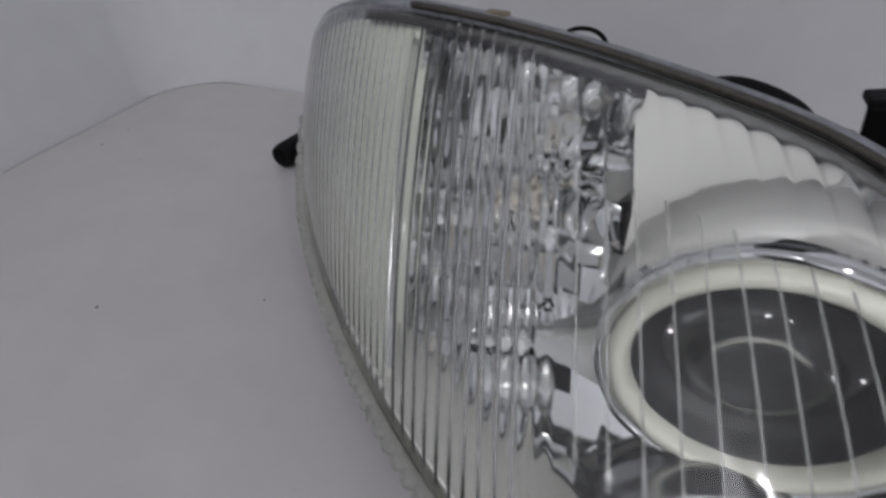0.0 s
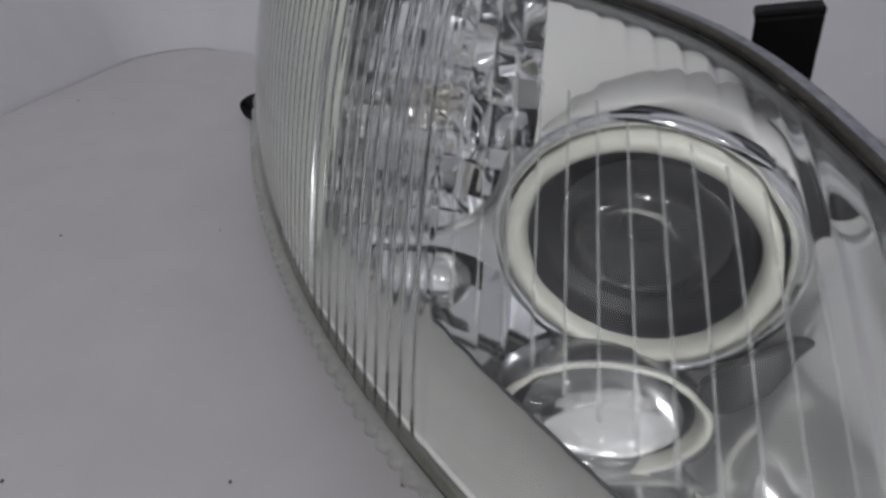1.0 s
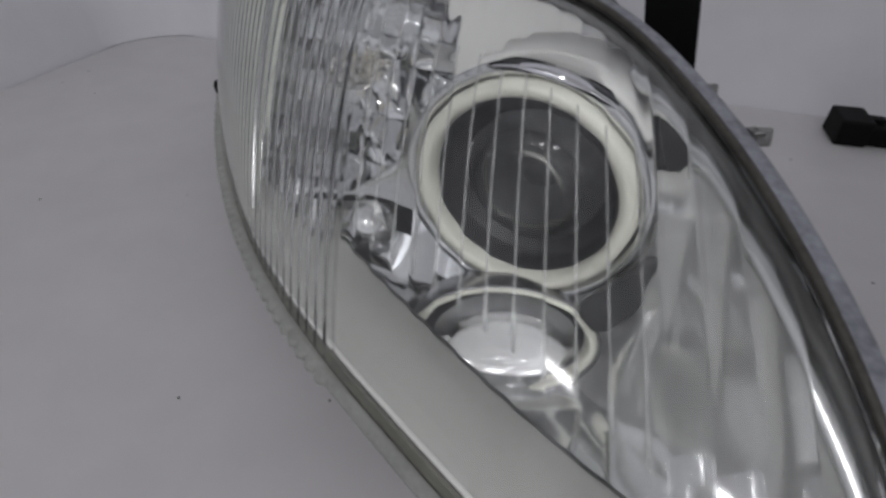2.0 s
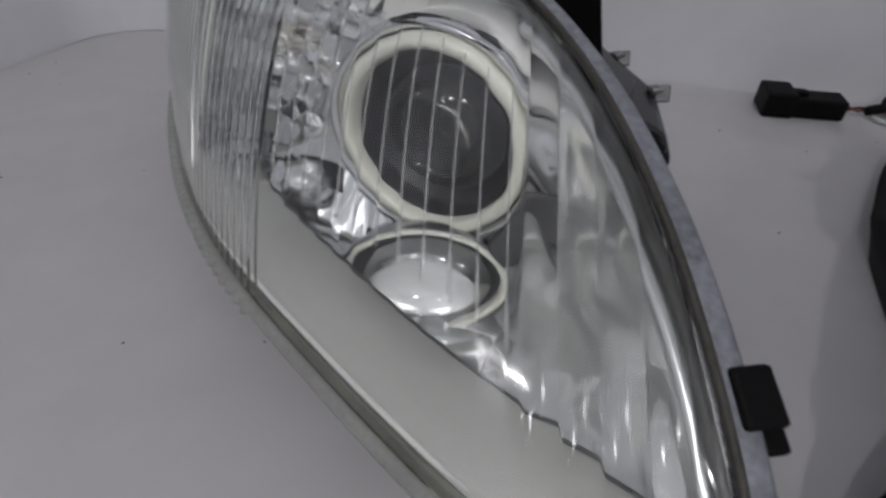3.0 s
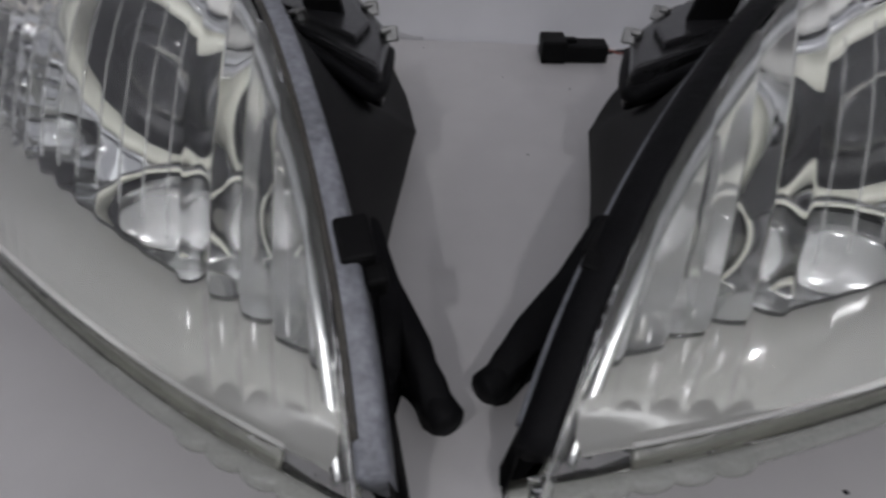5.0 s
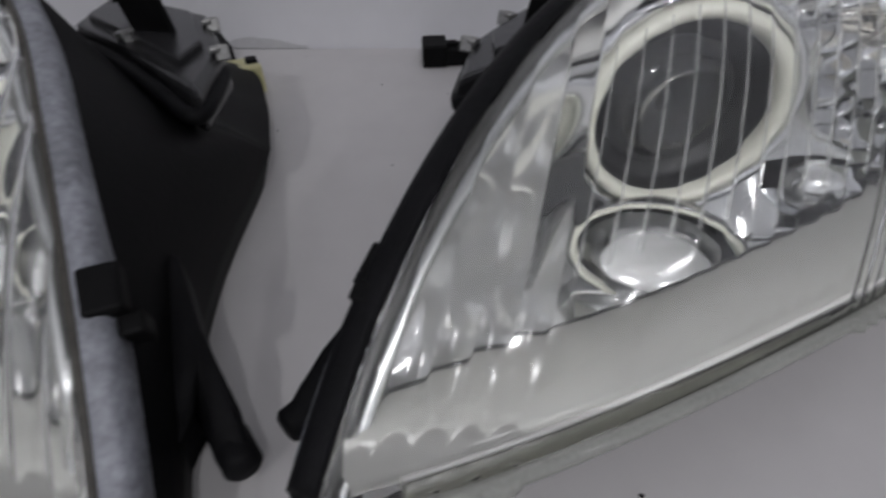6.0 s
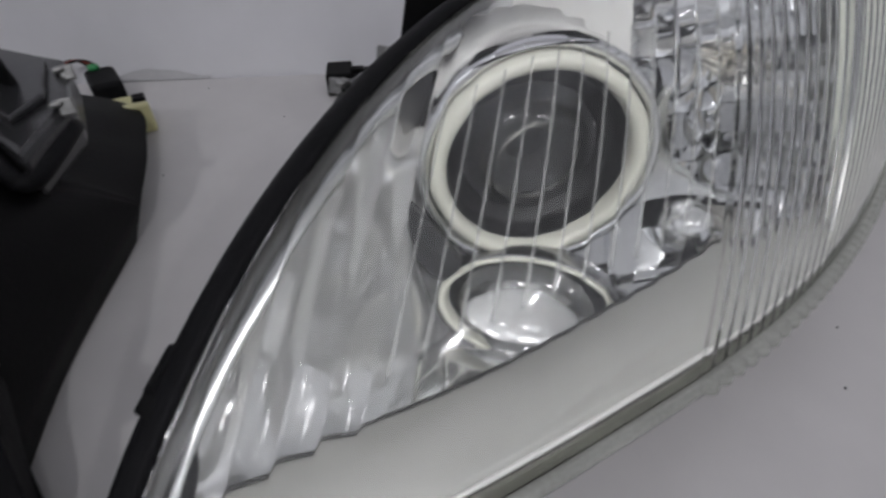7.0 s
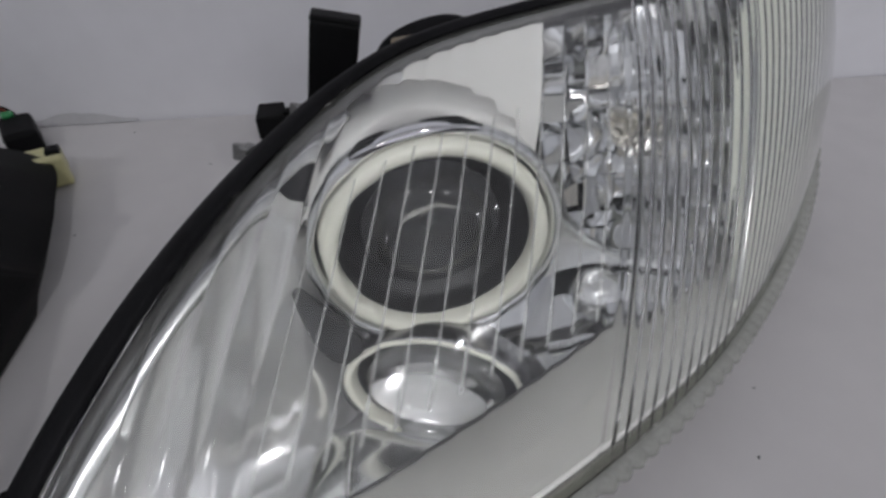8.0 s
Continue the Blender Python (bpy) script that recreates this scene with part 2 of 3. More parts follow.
def outward(line, sign):
    out = []
    for i in range(len(line)):
        d = line[min(i + 1, len(line) - 1)] - line[max(i - 1, 0)]
        h = math.hypot(d[0], d[1])
        out.append((-d[1] / h * sign, d[0] / h * sign))
    return out


top_out = outward(top_line, 1)
fine_top = curve_through(TOP, 3000)
low_fine = curve_through(LOW, 3000)
ledge_fine = curve_through(LEDGE, 2000)
lens_fine = np.array([(p[0] - o[0] * GASKET, p[1] - o[1] * GASKET, p[2] + 0.001) for p, o in zip(fine_top, outward(fine_top, 1))])
lens_top = np.array([(p[0] - o[0] * GASKET, p[1] - o[1] * GASKET, p[2] + 0.001) for p, o in zip(top_line, top_out)])


def on_line(line, x):
    return Vector((x, float(np.interp(x, line[:, 0], line[:, 1])), float(np.interp(x, line[:, 0], line[:, 2]))))


LEAN = 0.28
BULGE = curve_through([(0.02, 0.10), (0.07, 0.55), (0.14, 1.12), (0.20, 0.95), (0.28, 0.58), (0.38, 0.43), (0.45, 0.2)], 600)
_top_key = lens_fine[:, 0] - LEAN * lens_fine[:, 1]


def lens_point(x, v):
    """The lens's outer face: x along the low edge, v from the low edge (0) to the top edge (1); the flutes lean outwards as they rise."""
    a = on_line(low_fine, x)
    k = x - LEAN * a.y
    b = Vector([float(np.interp(k, _top_key, lens_fine[:, c])) for c in range(3)])
    bulge = 0.020 * float(np.interp(x, BULGE[:, 0], BULGE[:, 1]))
    mid = (a + b) / 2 + Vector((0.05, -0.58, 0.80)) * bulge * 2.0
    return a * (1 - v) ** 2 + mid * 2 * v * (1 - v) + b * v * v


def lens_normal(x, v):
    dx = lens_point(x + 0.002, v) - lens_point(x - 0.002, v)
    dv = lens_point(x, min(v + 0.02, 1)) - lens_point(x, max(v - 0.02, 0))
    return dx.cross(dv).normalized()


FLUTE_A, FLUTE_B, FLUTE_C = 0.088, 0.216, 0.297


def flute(x, v):
    """How much the lens's inner face stands in, in metres."""
    if x < FLUTE_A:
        return 0.0010 * abs(math.sin(math.pi * (x - FLUTE_A) / 0.0122)) ** 0.9
    if x < FLUTE_B:
        rise = min(1.0, max(0.0, (v - 0.50) / 0.45))
        return (0.00005 + 0.00042 * rise * rise * (3 - 2 * rise)) * abs(math.cos(math.pi * (x - FLUTE_A - 0.0052) / 0.0105 - math.pi / 2))
    if x < FLUTE_C:
        return 0.0013 * min(1.0, (x - FLUTE_B) / 0.016) * abs(math.sin(math.pi * (x - FLUTE_B) / 0.00675))
    return 0.0004 * abs(math.sin(math.pi * (x - FLUTE_C) / 0.0052))


def lens_shell():
    xs = np.concatenate([np.linspace(0.0215, FLUTE_A, 110), np.linspace(FLUTE_A + 0.001, FLUTE_B - 0.001, 128), np.linspace(FLUTE_B, FLUTE_C, 140), np.linspace(FLUTE_C + 0.001, 0.450, 290)])
    vs = np.linspace(0, 1, 30)
    outer, inner = [], []
    for x in xs:
        row, rin = [], []
        for v in vs:
            p = lens_point(x, v)
            n = lens_normal(x, v)
            row.append(p)
            rin.append(p - n * (0.0028 + flute(x, v)))
        outer.append(row)
        inner.append(rin)
    n, m = len(xs), len(vs)
    va, fa = grid(outer)
    vb, fb = grid(inner)
    k = len(va)
    faces = fa + [tuple(i + k for i in reversed(f)) for f in fb]
    for i in range(n - 1):
        a, b = i * m, (i + 1) * m
        faces.append((a, b, b + k, a + k))
        a, b = i * m + m - 1, (i + 1) * m + m - 1
        faces.append((b, a, a + k, b + k))
    for j in range(m - 1):
        faces.append((j + 1, j, j + k, j + 1 + k))
        a = (n - 1) * m + j
        faces.append((a, a + 1, a + 1 + k, a + k))
    return va + vb, faces


def flute_line(x):
    """A thin frosted line moulded down the lens's inner face."""
    rows = []
    for v in np.linspace(0.27, 0.73, 18):
        p, n = lens_point(x, v), lens_normal(x, v)
        w = 0.0005 if v > 0.33 else 0.0009
        side = (lens_point(x + 0.002, v) - lens_point(x - 0.002, v)).normalized()
        c = p - n * 0.0034
        rows.append([c - side * w, c - side * w * 0.5 - n * 0.0007, c + side * w * 0.5 - n * 0.0007, c + side * w])
    v, f = grid(rows, closed_v=True)
    return v, f + [(3, 2, 1, 0), (68, 69, 70, 71)]


def toothed_rim():
    """The lens's low rim, with a tooth under each flute."""
    path = low_fine[60:2880:4]
    profile = [(0.0028, -0.005), (0.0043, -0.0035), (0.0040, -0.0008), (0.0022, 0.0010), (-0.0004, 0.0002), (-0.0016, -0.0020), (-0.006, -0.005)]
    rows = []
    for p, o in zip(path, outward(path, -1)):
        x = p[0]
        pitch, start = (0.0122, FLUTE_A) if x < FLUTE_A else (0.00675, FLUTE_B) if x < FLUTE_C else (0.0052, FLUTE_C)
        tooth = 0.0 if FLUTE_A < x < FLUTE_B else abs(math.sin(math.pi * (x - start) / pitch)) ** 0.7
        rows.append([Vector((p[0] + o[0] * (a + (0.0022 * tooth if a > 0 else 0)), p[1] + o[1] * (a + (0.0022 * tooth if a > 0 else 0)), p[2] - 0.001 + b)) for a, b in profile])
    m = len(profile)
    v, f = grid(rows, closed_v=True)
    return v, f + [tuple(reversed(range(m))), tuple(range((len(rows) - 1) * m, len(rows) * m))]


def ledge_floor():
    """The pale floor between the lens's low edge and the ledge, with its drop behind."""
    rows = []
    for x in np.linspace(0.035, 0.30, 90):
        b = on_line(ledge_fine, x)
        a = on_line(low_fine, x) + Vector((-0.0014, 0.0068, 0.0040))
        row = [a + Vector((0, 0, -0.003))]
        for t in np.linspace(0, 1, 12):
            p = a.lerp(b, t)
            p.z += 0.004 * math.sin(math.pi * t)
            row.append(p)
        row += [b + Vector((0, 0.0015, -0.0006)), b + Vector((0, 0.0015, -0.004))]
        rows.append(row)
    return grid(rows)


def lean(p, x, y0):
    p.x = x + LEAN * (p.y - y0)
    return p


def bowl_point(x, v):
    """The reflector: a floor falling from the ledge (v 0) to a crease (v 0.4), then a hollow wall up to the lens's top edge (v 1)."""
    y0 = on_line(low_fine, x).y
    a = on_line(ledge_fine, min(x, 0.30)) + Vector((0, 0.0018, -0.004))
    b = lens_point(x, 1) + Vector((0.0, -0.002, -0.008))
    crease_y = min(max(0.089 + (x - 0.0696) * 1.78, a.y + 0.003), 0.150)
    c = Vector((x, crease_y, max(0.016, 0.034 - 0.4 * (crease_y - a.y - 0.003))))
    if v < 0.4:
        t = v / 0.4
        p = a.lerp(c, t) + Vector((0, 0, -0.003)) * math.sin(math.pi * t)
    else:
        t = (v - 0.4) / 0.6
        mid = (b + c) / 2 + Vector((0, 0.012, -0.010))
        p = c * (1 - t) ** 2 + mid * 2 * t * (1 - t) + b * t * t
    p = lean(p, x, y0)
    if v > 0.001:
        near = max(0.0, 1 - max(0.0, abs(p.x - FOG_AT.x) - 0.040) / 0.012)
        cap = 0.005 + max(0.0, p.y - FOG_AT.y - 0.016) * 2.5
        p.z += (min(p.z, cap) - p.z) * near
    if v >= 0.4 and math.hypot(p.x - RING.x, p.z - RING.z) < 0.056:
        p.y = max(p.y, RING.y + 0.046)
    p.z = max(p.z, 0.0045)
    return p


def bowl(x0, x1, v0, v1):
    return grid([[bowl_point(x, v) for v in np.linspace(v0, v1, 30)] for x in np.linspace(x0, x1, 110)])


def divider():
    """The bright wall between turn signal and side marker."""
    rows = []
    for v in np.linspace(0.10, 0.97, 24):
        p, n = lens_point(FLUTE_C, v), lens_normal(FLUTE_C, v)
        dx = (lens_point(FLUTE_C + 0.002, v) - lens_point(FLUTE_C - 0.002, v)).normalized()
        rows.append([p - n * 0.0035 - dx * 0.0003, p - n * 0.0035 + dx * 0.0003, p - n * 0.009 + dx * 0.0004, p - n * 0.009 - dx * 0.0004])
    return grid(rows, closed_v=True)


def facets(x0, x1, nx, nz):
    """The stepped reflector behind the flutes: uneven rows of small curved facets."""
    rng = random.Random(5)
    geos = []
    xs = [x0 + (x1 - x0) * (i + (rng.uniform(-0.25, 0.25) if 0 < i < nx else 0)) / nx for i in range(nx + 1)]
    for i in range(nx):
        zs = [(j + (rng.uniform(-0.3, 0.3) if 0 < j < nz else 0)) / nz for j in range(nz + 1)]
        for j in range(nz):
            if (xs[i + 1] < 0.206 and j < 6) or (xs[i + 1] < 0.229 and j < 3):
                continue
            tilt = Vector((rng.uniform(-1, 1), rng.uniform(-1, 1)))
            puff, step = rng.uniform(-0.003, 0.006), rng.uniform(-0.002, 0.004)
            rows = []
            for u in np.linspace(0, 1, 8):
                row = []
                for w in np.linspace(0, 1, 8):
                    x, v = xs[i] + (xs[i + 1] - xs[i]) * u, zs[j] + (zs[j + 1] - zs[j]) * w
                    h = puff * (1 - (2 * u - 1) ** 2) * (1 - (2 * w - 1) ** 2) + 0.006 * (tilt.x * (u - 0.5) + tilt.y * (w - 0.5)) + step
                    row.append(facet_base(x, v) + Vector((0.3, -1, 0.2)) * h)
                rows.append(row)
            geos.append(grid(rows))
    return join(*geos)


def facet_base(x, v):
    y0 = on_line(low_fine, x).y
    a = on_line(ledge_fine, min(x, 0.30)) + Vector((0, 0.004, -0.002))
    b = lens_point(x, 1) + Vector((0, -0.006, -0.010))
    back = Vector((x, b.y - 0.004, a.z + 0.01))
    u = 1 - v
    return lean(a * u * u + back * 2 * u * v + b * v * v, x, y0)


def marker_panel():
    rows = []
    for x in np.linspace(FLUTE_C + 0.0015, 0.446, 60):
        rows.append([lens_point(x, v) + Vector((-0.012, 0.012, -0.004)) * (0.4 + 0.6 * math.sin(math.pi * v)) for v in np.linspace(0.02, 0.97, 16)])
    return grid(rows)


BASE = [(0.012, 0.012, 0.016), (0.037, 0.075, 0.018), (0.054, 0.150, 0.020), (0.0615, 0.238, 0.022), (0.0625, 0.252, 0.022), (0.066, 0.262, 0.022), (0.090, 0.325, 0.022), (0.130, 0.392, 0.022), (0.22, 0.425, 0.022),
        (0.34, 0.415, 0.025), (0.42, 0.380, 0.035), (0.442, 0.335, 0.07)]


def housing_shell():
    wide = curve_through(BASE, 200)
    levels = []
    inset = np.array([(p[0] - o[0] * 0.003, p[1] - o[1] * 0.003, p[2] - 0.004) for p, o in zip(top_line, top_out)])
    low_in = np.array([on_line(low_fine, float(np.interp(i, [0, 199], [0.03, 0.455]))) + Vector((0, 0.012, -0.006)) for i in range(200)])
    for i in range(200):
        t, w, b = Vector(inset[i]), Vector(wide[i]), Vector(low_in[i])
        shoulder = t.lerp(w, 0.35) + Vector((0, 0, 0.10 * (t - w).length * 0.9))
        shoulder.z = min(shoulder.z, t.z - 0.004)
        behind = min(1.0, max(0.0, (w.y - 0.16) / 0.09))
        shoulder.z += (min(shoulder.z, 0.072) - shoulder.z) * behind
        levels.append([t, t.lerp(shoulder, 0.5), shoulder, shoulder.lerp(w, 0.6) + Vector((0, 0, 0.003)), w, Vector((w.x + (b.x - w.x) * 0.05, w.y + (b.y - w.y) * 0.05, 0.002)),
                       Vector((w.x + (b.x - w.x) * 0.6, w.y + (b.y - w.y) * 0.6, 0.002)), Vector((b.x, b.y + 0.012, 0.002)), b])
    return grid(levels)


def projector(side, lamp, m):
    shroud = part("projector_shroud", lathe([(0.0485, 0.004), (0.0488, 0.000), (0.0505, -0.0015), (0.0525, -0.0015), (0.0535, 0.001), (0.0535, 0.006), (0.0490, 0.008)], m), CHROME, lamp, "chrome shroud", side)
    part("collar", lathe([(0.0532, 0.0062), (0.0540, 0.020), (0.0545, 0.045), (0.0520, 0.045), (0.0515, 0.008)], m), BRIGHT, shroud, "bright satin collar", side)
    part("halo_ring", lathe([(0.0404, 0.003), (0.0408, -0.0012), (0.0424, -0.0030), (0.0450, -0.0030), (0.0470, -0.0012), (0.0475, 0.003), (0.0475, 0.010), (0.0404, 0.010)], m), CREAM, shroud, "unlit cream plastic ring", side)
    part("barrel", lathe([(0.0405, 0.004), (0.0402, 0.006), (0.0388, 0.011), (0.0372, 0.0168), (0.0312, 0.0174), (0.0306, 0.028), (0.0200, 0.036), (0.0002, 0.037), (0.0002, 0.040), (0.0420, 0.040), (0.0420, 0.010)], m), DARK, shroud, "dark inner barrel", side)
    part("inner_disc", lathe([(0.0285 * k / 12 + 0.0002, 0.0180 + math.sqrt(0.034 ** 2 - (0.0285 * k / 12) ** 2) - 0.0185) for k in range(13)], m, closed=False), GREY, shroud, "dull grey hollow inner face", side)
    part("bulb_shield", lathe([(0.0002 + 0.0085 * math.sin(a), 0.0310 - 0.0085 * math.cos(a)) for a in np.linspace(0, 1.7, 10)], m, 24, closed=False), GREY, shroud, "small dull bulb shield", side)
    bulge = 0.038
    prof = [(max(0.0002, r), 0.0005 + bulge - math.sqrt(bulge ** 2 - r ** 2)) for r in np.linspace(0, 0.031, 16)]
    glass = part("projector_lens", lathe(prof + [(0.0310, 0.0172), (0.0002, 0.0174)], m, closed=False), DOME, shroud, "clear convex glass lens", side)
    glass.visible_shadow = False


def fog_unit(side, lamp, m):
    sx, sz = 1.10, 0.69
    cup = part("fog_cup", lathe([(0.0375, -0.001), (0.0384, -0.003), (0.0392, -0.001), (0.0393, 0.010), (0.0388, 0.020), (0.0380, 0.020), (0.0378, 0.008)], m, 64, sx, sz), SMOKE, lamp, "oval smoked chrome cup", side)
    part("halo_ring", lathe([(0.0338, 0.003), (0.0340, -0.0010), (0.0348, -0.0025), (0.0362, -0.0025), (0.0374, -0.0010), (0.0376, 0.003), (0.0376, 0.010), (0.0338, 0.010)], m, 64, sx, sz), CREAM, cup, "unlit cream plastic ring", side)
    part("fog_barrel", lathe([(0.0339, 0.005), (0.0332, 0.008), (0.0302, 0.010), (0.0300, 0.012), (0.0001, 0.0135), (0.0001, 0.016), (0.0335, 0.016), (0.0340, 0.010)], m, 64, sx, sz), VISOR, cup, "dark inner cup", side)
    low = m @ Matrix.Translation((-0.001, 0, -0.0012))
    dish = [(max(0.0001, r), 0.0084 - 0.0023 * (r / 0.0292) ** 2) for r in np.linspace(0, 0.0292, 14)]
    part("fog_reflector", lathe(dish, low, 64, sx, sz * 1.06, closed=False), FOG, cup, "bright silvery hollow reflector", side)
    prof = [(max(0.0001, 0.0294 * math.sin(a) / math.sin(1.1)), -0.0035 + 0.0080 * (1 - math.cos(a)) / (1 - math.cos(1.1))) for a in np.linspace(0, 1.1, 16)]
    glass = part("fog_lens", lathe(prof + [(0.0294, 0.0052), (0.0001, 0.0054)], low, 64, sx, sz * 1.06, closed=False), FOG_GLASS, cup, "clear domed lens", side)
    glass.visible_shadow = False


def headlamp(side, label):
    at = Vector(place(side, (0.22, 0.22, 0.002)))
    lamp = thing("headlamp", at, label, "headlamp", "pair of headlamps")
    part("housing", housing_shell(), BLACK, lamp, "black plastic housing", side)
    seal_mat, seal_name = (RUBBER, "gasket") if side > 0 else (FLANGE, "flange")
    prof = [(-0.0125, -0.004), (-0.0125, 0.0015), (-0.011, 0.003), (-0.0045, 0.0032), (-0.0025, 0.001), (-0.0005, -0.013), (-0.004, -0.015)]
    if side > 0:
        prof = [(-0.0125, -0.005), (-0.0125, 0.0022), (-0.0108, 0.0034), (-0.0050, 0.0022), (-0.0015, 0.0), (-0.0004, -0.0030), (-0.0010, -0.008), (-0.005, -0.010)]
    part(seal_name, sweep(top_line[5:190], top_out[5:190], prof), seal_mat, lamp, "black rubber gasket" if side > 0 else "dull grey flange with old sealant", side)
    if side > 0:
        part("flange_edge", sweep(top_line[8:62], top_out[8:62], [(-0.0006, -0.0075), (0.0014, -0.0070), (0.0022, -0.0115), (-0.0004, -0.0120)]), FLANGE, lamp, "dull grey flange edge below the gasket", side)
    if side < 0:
        part("old_seal", sweep(top_line[8:140], top_out[8:140], [(-0.0128, 0.0010), (-0.0128, 0.0034), (-0.0108, 0.0038), (-0.0100, 0.0026)]), OLD, lamp, "dark brown strip of old seal", side)
    part("bezel_trim", sweep(lens_top[6:78], top_out[6:78], [(-0.0070, -0.0093), (-0.0070, -0.0083), (-0.0036, -0.0058), (-0.0031, -0.0074)]), SATIN, lamp, "bright edge trim", side)
    # a dark strip put in as the gasket's shade beneath the lens edge
    part("edge_shade", sweep(lens_top[6:150], top_out[6:150], [(-0.0030, -0.0070), (-0.0030, -0.0056), (0.0006, -0.0040), (0.0008, -0.0068)]), SHADE_SEAM, lamp, "dark strip standing for the shade under the lens edge", side)
    lens = part("lens_cover", lens_shell(), LENS, lamp, "clear fluted plastic lens cover", side)
    lens.visible_shadow = False
    for k in range(12):
        line = part("flute_line", flute_line(FLUTE_A + 0.0052 + 0.0105 * k), FROST, lens, "", side)
        line.visible_shadow = False
    low_out = outward(low_line, -1)
    part("lens_rim", toothed_rim(), RIM, lamp, "greyish clear rim with small teeth", side)
    part("rim_channel", sweep(low_line[20:132], low_out[20:132], [(-0.0006, -0.004), (-0.0010, -0.0022), (-0.0040, -0.0016), (-0.0058, 0.0008), (-0.0064, 0.0010), (-0.0070, -0.003)]), CHANNEL, lamp, "dull olive channel behind the rim", side)
    part("floor_bead", sweep(low_line[20:132], low_out[20:132], [(-0.0058, 0.0020), (-0.0056, 0.0034), (-0.0064, 0.0042), (-0.0074, 0.0040), (-0.0074, 0.0024)]), BRIGHT, lamp, "thin pale bead along the lower bezel", side)
    part("lower_bezel", ledge_floor(), PALE, lamp, "pale grey lower bezel", side)
    ledge_out = outward(ledge_line, 1)
    part("ledge_seam", sweep(ledge_line[2:118], ledge_out[2:118], [(0.0008, -0.002), (0.0009, 0.0002), (0.0019, 0.0004), (0.0021, -0.002)]), SHADE_SEAM, lamp, "fine dark seam along the ledge", side)
    part("reflector", join(bowl(0.112, 0.1995, 0.40, 0.66), bowl(0.1996, 0.2245, 0, 0.5)), CHROME, lamp, "smooth chrome reflector bowl", side)
    part("reflector_skirt", bowl(0.034, 0.1995, 0, 0.40), SOFT, lamp, "soft chrome reflector skirt", side)
    part("side_panel", bowl(0.034, 0.1118, 0.40, 1), PANEL, lamp, "bright satin chrome side panel", side)
    part("upper_bezel", bowl(0.112, 0.1795, 0.662, 1), BRIGHT, lamp, "bright satin upper bezel", side)
    part("divider", divider(), SATIN, lamp, "bright upright divider", side)
    part("turn_reflector", facets(0.1800, 0.296, 13, 11), CHROME, lamp, "faceted chrome turn signal reflector", side)
    back_rows = [[facet_base(x, v) + Vector((-0.0015, 0.0055, -0.001)) for v in np.linspace(0.28, 1, 24)] for x in np.linspace(0.1805, 0.2955, 60)]
    part("turn_backing", grid(back_rows), CHROME, lamp, "smooth chrome wall behind the facets", side)
    part("marker_reflector", marker_panel(), MARKER, lamp, "pale side marker panel", side)
    m = Matrix.Translation(RING) @ pose(0, 0, 0, -4, 0, 5)
    projector(side, lamp, m)
    fog_unit(side, lamp, Matrix.Translation(FOG_AT) @ pose(0, 0, 0, -22, 0, -16))
    # chrome lip below the projector; the dark it mirrors is painted in
    plate, faces = prism([(0.1095, 0.0800), (0.1165, 0.0765), (0.128, 0.0600), (0.1365, 0.048), (0.1355, 0.042), (0.1285, 0.035), (0.122, 0.038), (0.108, 0.063)], lambda x, y: 0.0, lambda x, y: 0.004, 0.0016)
    part("visor", ([Vector((p.x, 0.147 - p.z + 0.12 * (p.y - 0.06), p.y)) for p in plate], faces), VISOR, lamp, "chrome visor below the projector, its dark reflection put into the colour", side, smooth=False)
    part("turn_bulb", lathe([(0.0001, -0.012), (0.004, -0.011), (0.007, -0.006), (0.008, 0.0), (0.007, 0.012), (0.006, 0.02)], Matrix.Translation((0.262, 0.190, 0.112)), 24, closed=False), BULB, lamp, "amber tinted bulb", side)
    # a web between the projector and the turn signal, and a small chrome dome below it
    web = []
    for u in np.linspace(0, 1, 10):
        a = Vector((0.220, 0.160, 0.118)).lerp(Vector((0.268, 0.168, 0.056)), u) + Vector((-0.010, 0.004, -0.006)) * math.sin(math.pi * u)
        b = Vector((0.214, 0.158, 0.060)).lerp(Vector((0.268, 0.168, 0.054)), u) + Vector((0, 0.002, 0.004)) * math.sin(math.pi * u)
        web.append([a.lerp(b, w) + Vector((0, 0.006, 0)) * math.sin(math.pi * w) * (1 - u) for w in np.linspace(0, 1, 8)])
    back = [[p + Vector((0, 0.004, 0)) for p in r] for r in web]
    part("web", join(grid(web), grid(back)), SATIN, lamp, "pale chrome web", side)
    part("dome_cap", lathe([(0.0135 * math.sin(a), -0.0135 * math.cos(a)) for a in np.linspace(0.02, 2.2, 14)], Matrix.Translation((0.246, 0.160, 0.046)), 28, closed=False), SOFT, lamp, "small chrome dome", side)
    # fixings along the gasket
    d = (top_line[36] - top_line[28])
    turn = math.degrees(math.atan2(d[1], d[0]))
    nudge, over = (0.001, 0.0) if side > 0 else (0.0, 0.0042)
    tab = part("mounting_tab", rounded_box((0.0165, 0.0122, 0.009), 0.0015, pose(0.0425 + nudge - over * 0.35, 0.0670 - over * 0.15, 0.0735 + over, 0, -28, turn)), BLACK, lamp, "square black mounting tab", side, smooth=False)
    part("tab_foot", rounded_box((0.008, 0.008, 0.014), 0.0015, pose(0.0385 + nudge - over, 0.0600 + over, 0.0680 - over, 0, -28, turn)), BLACK, tab, "", side, smooth=False)
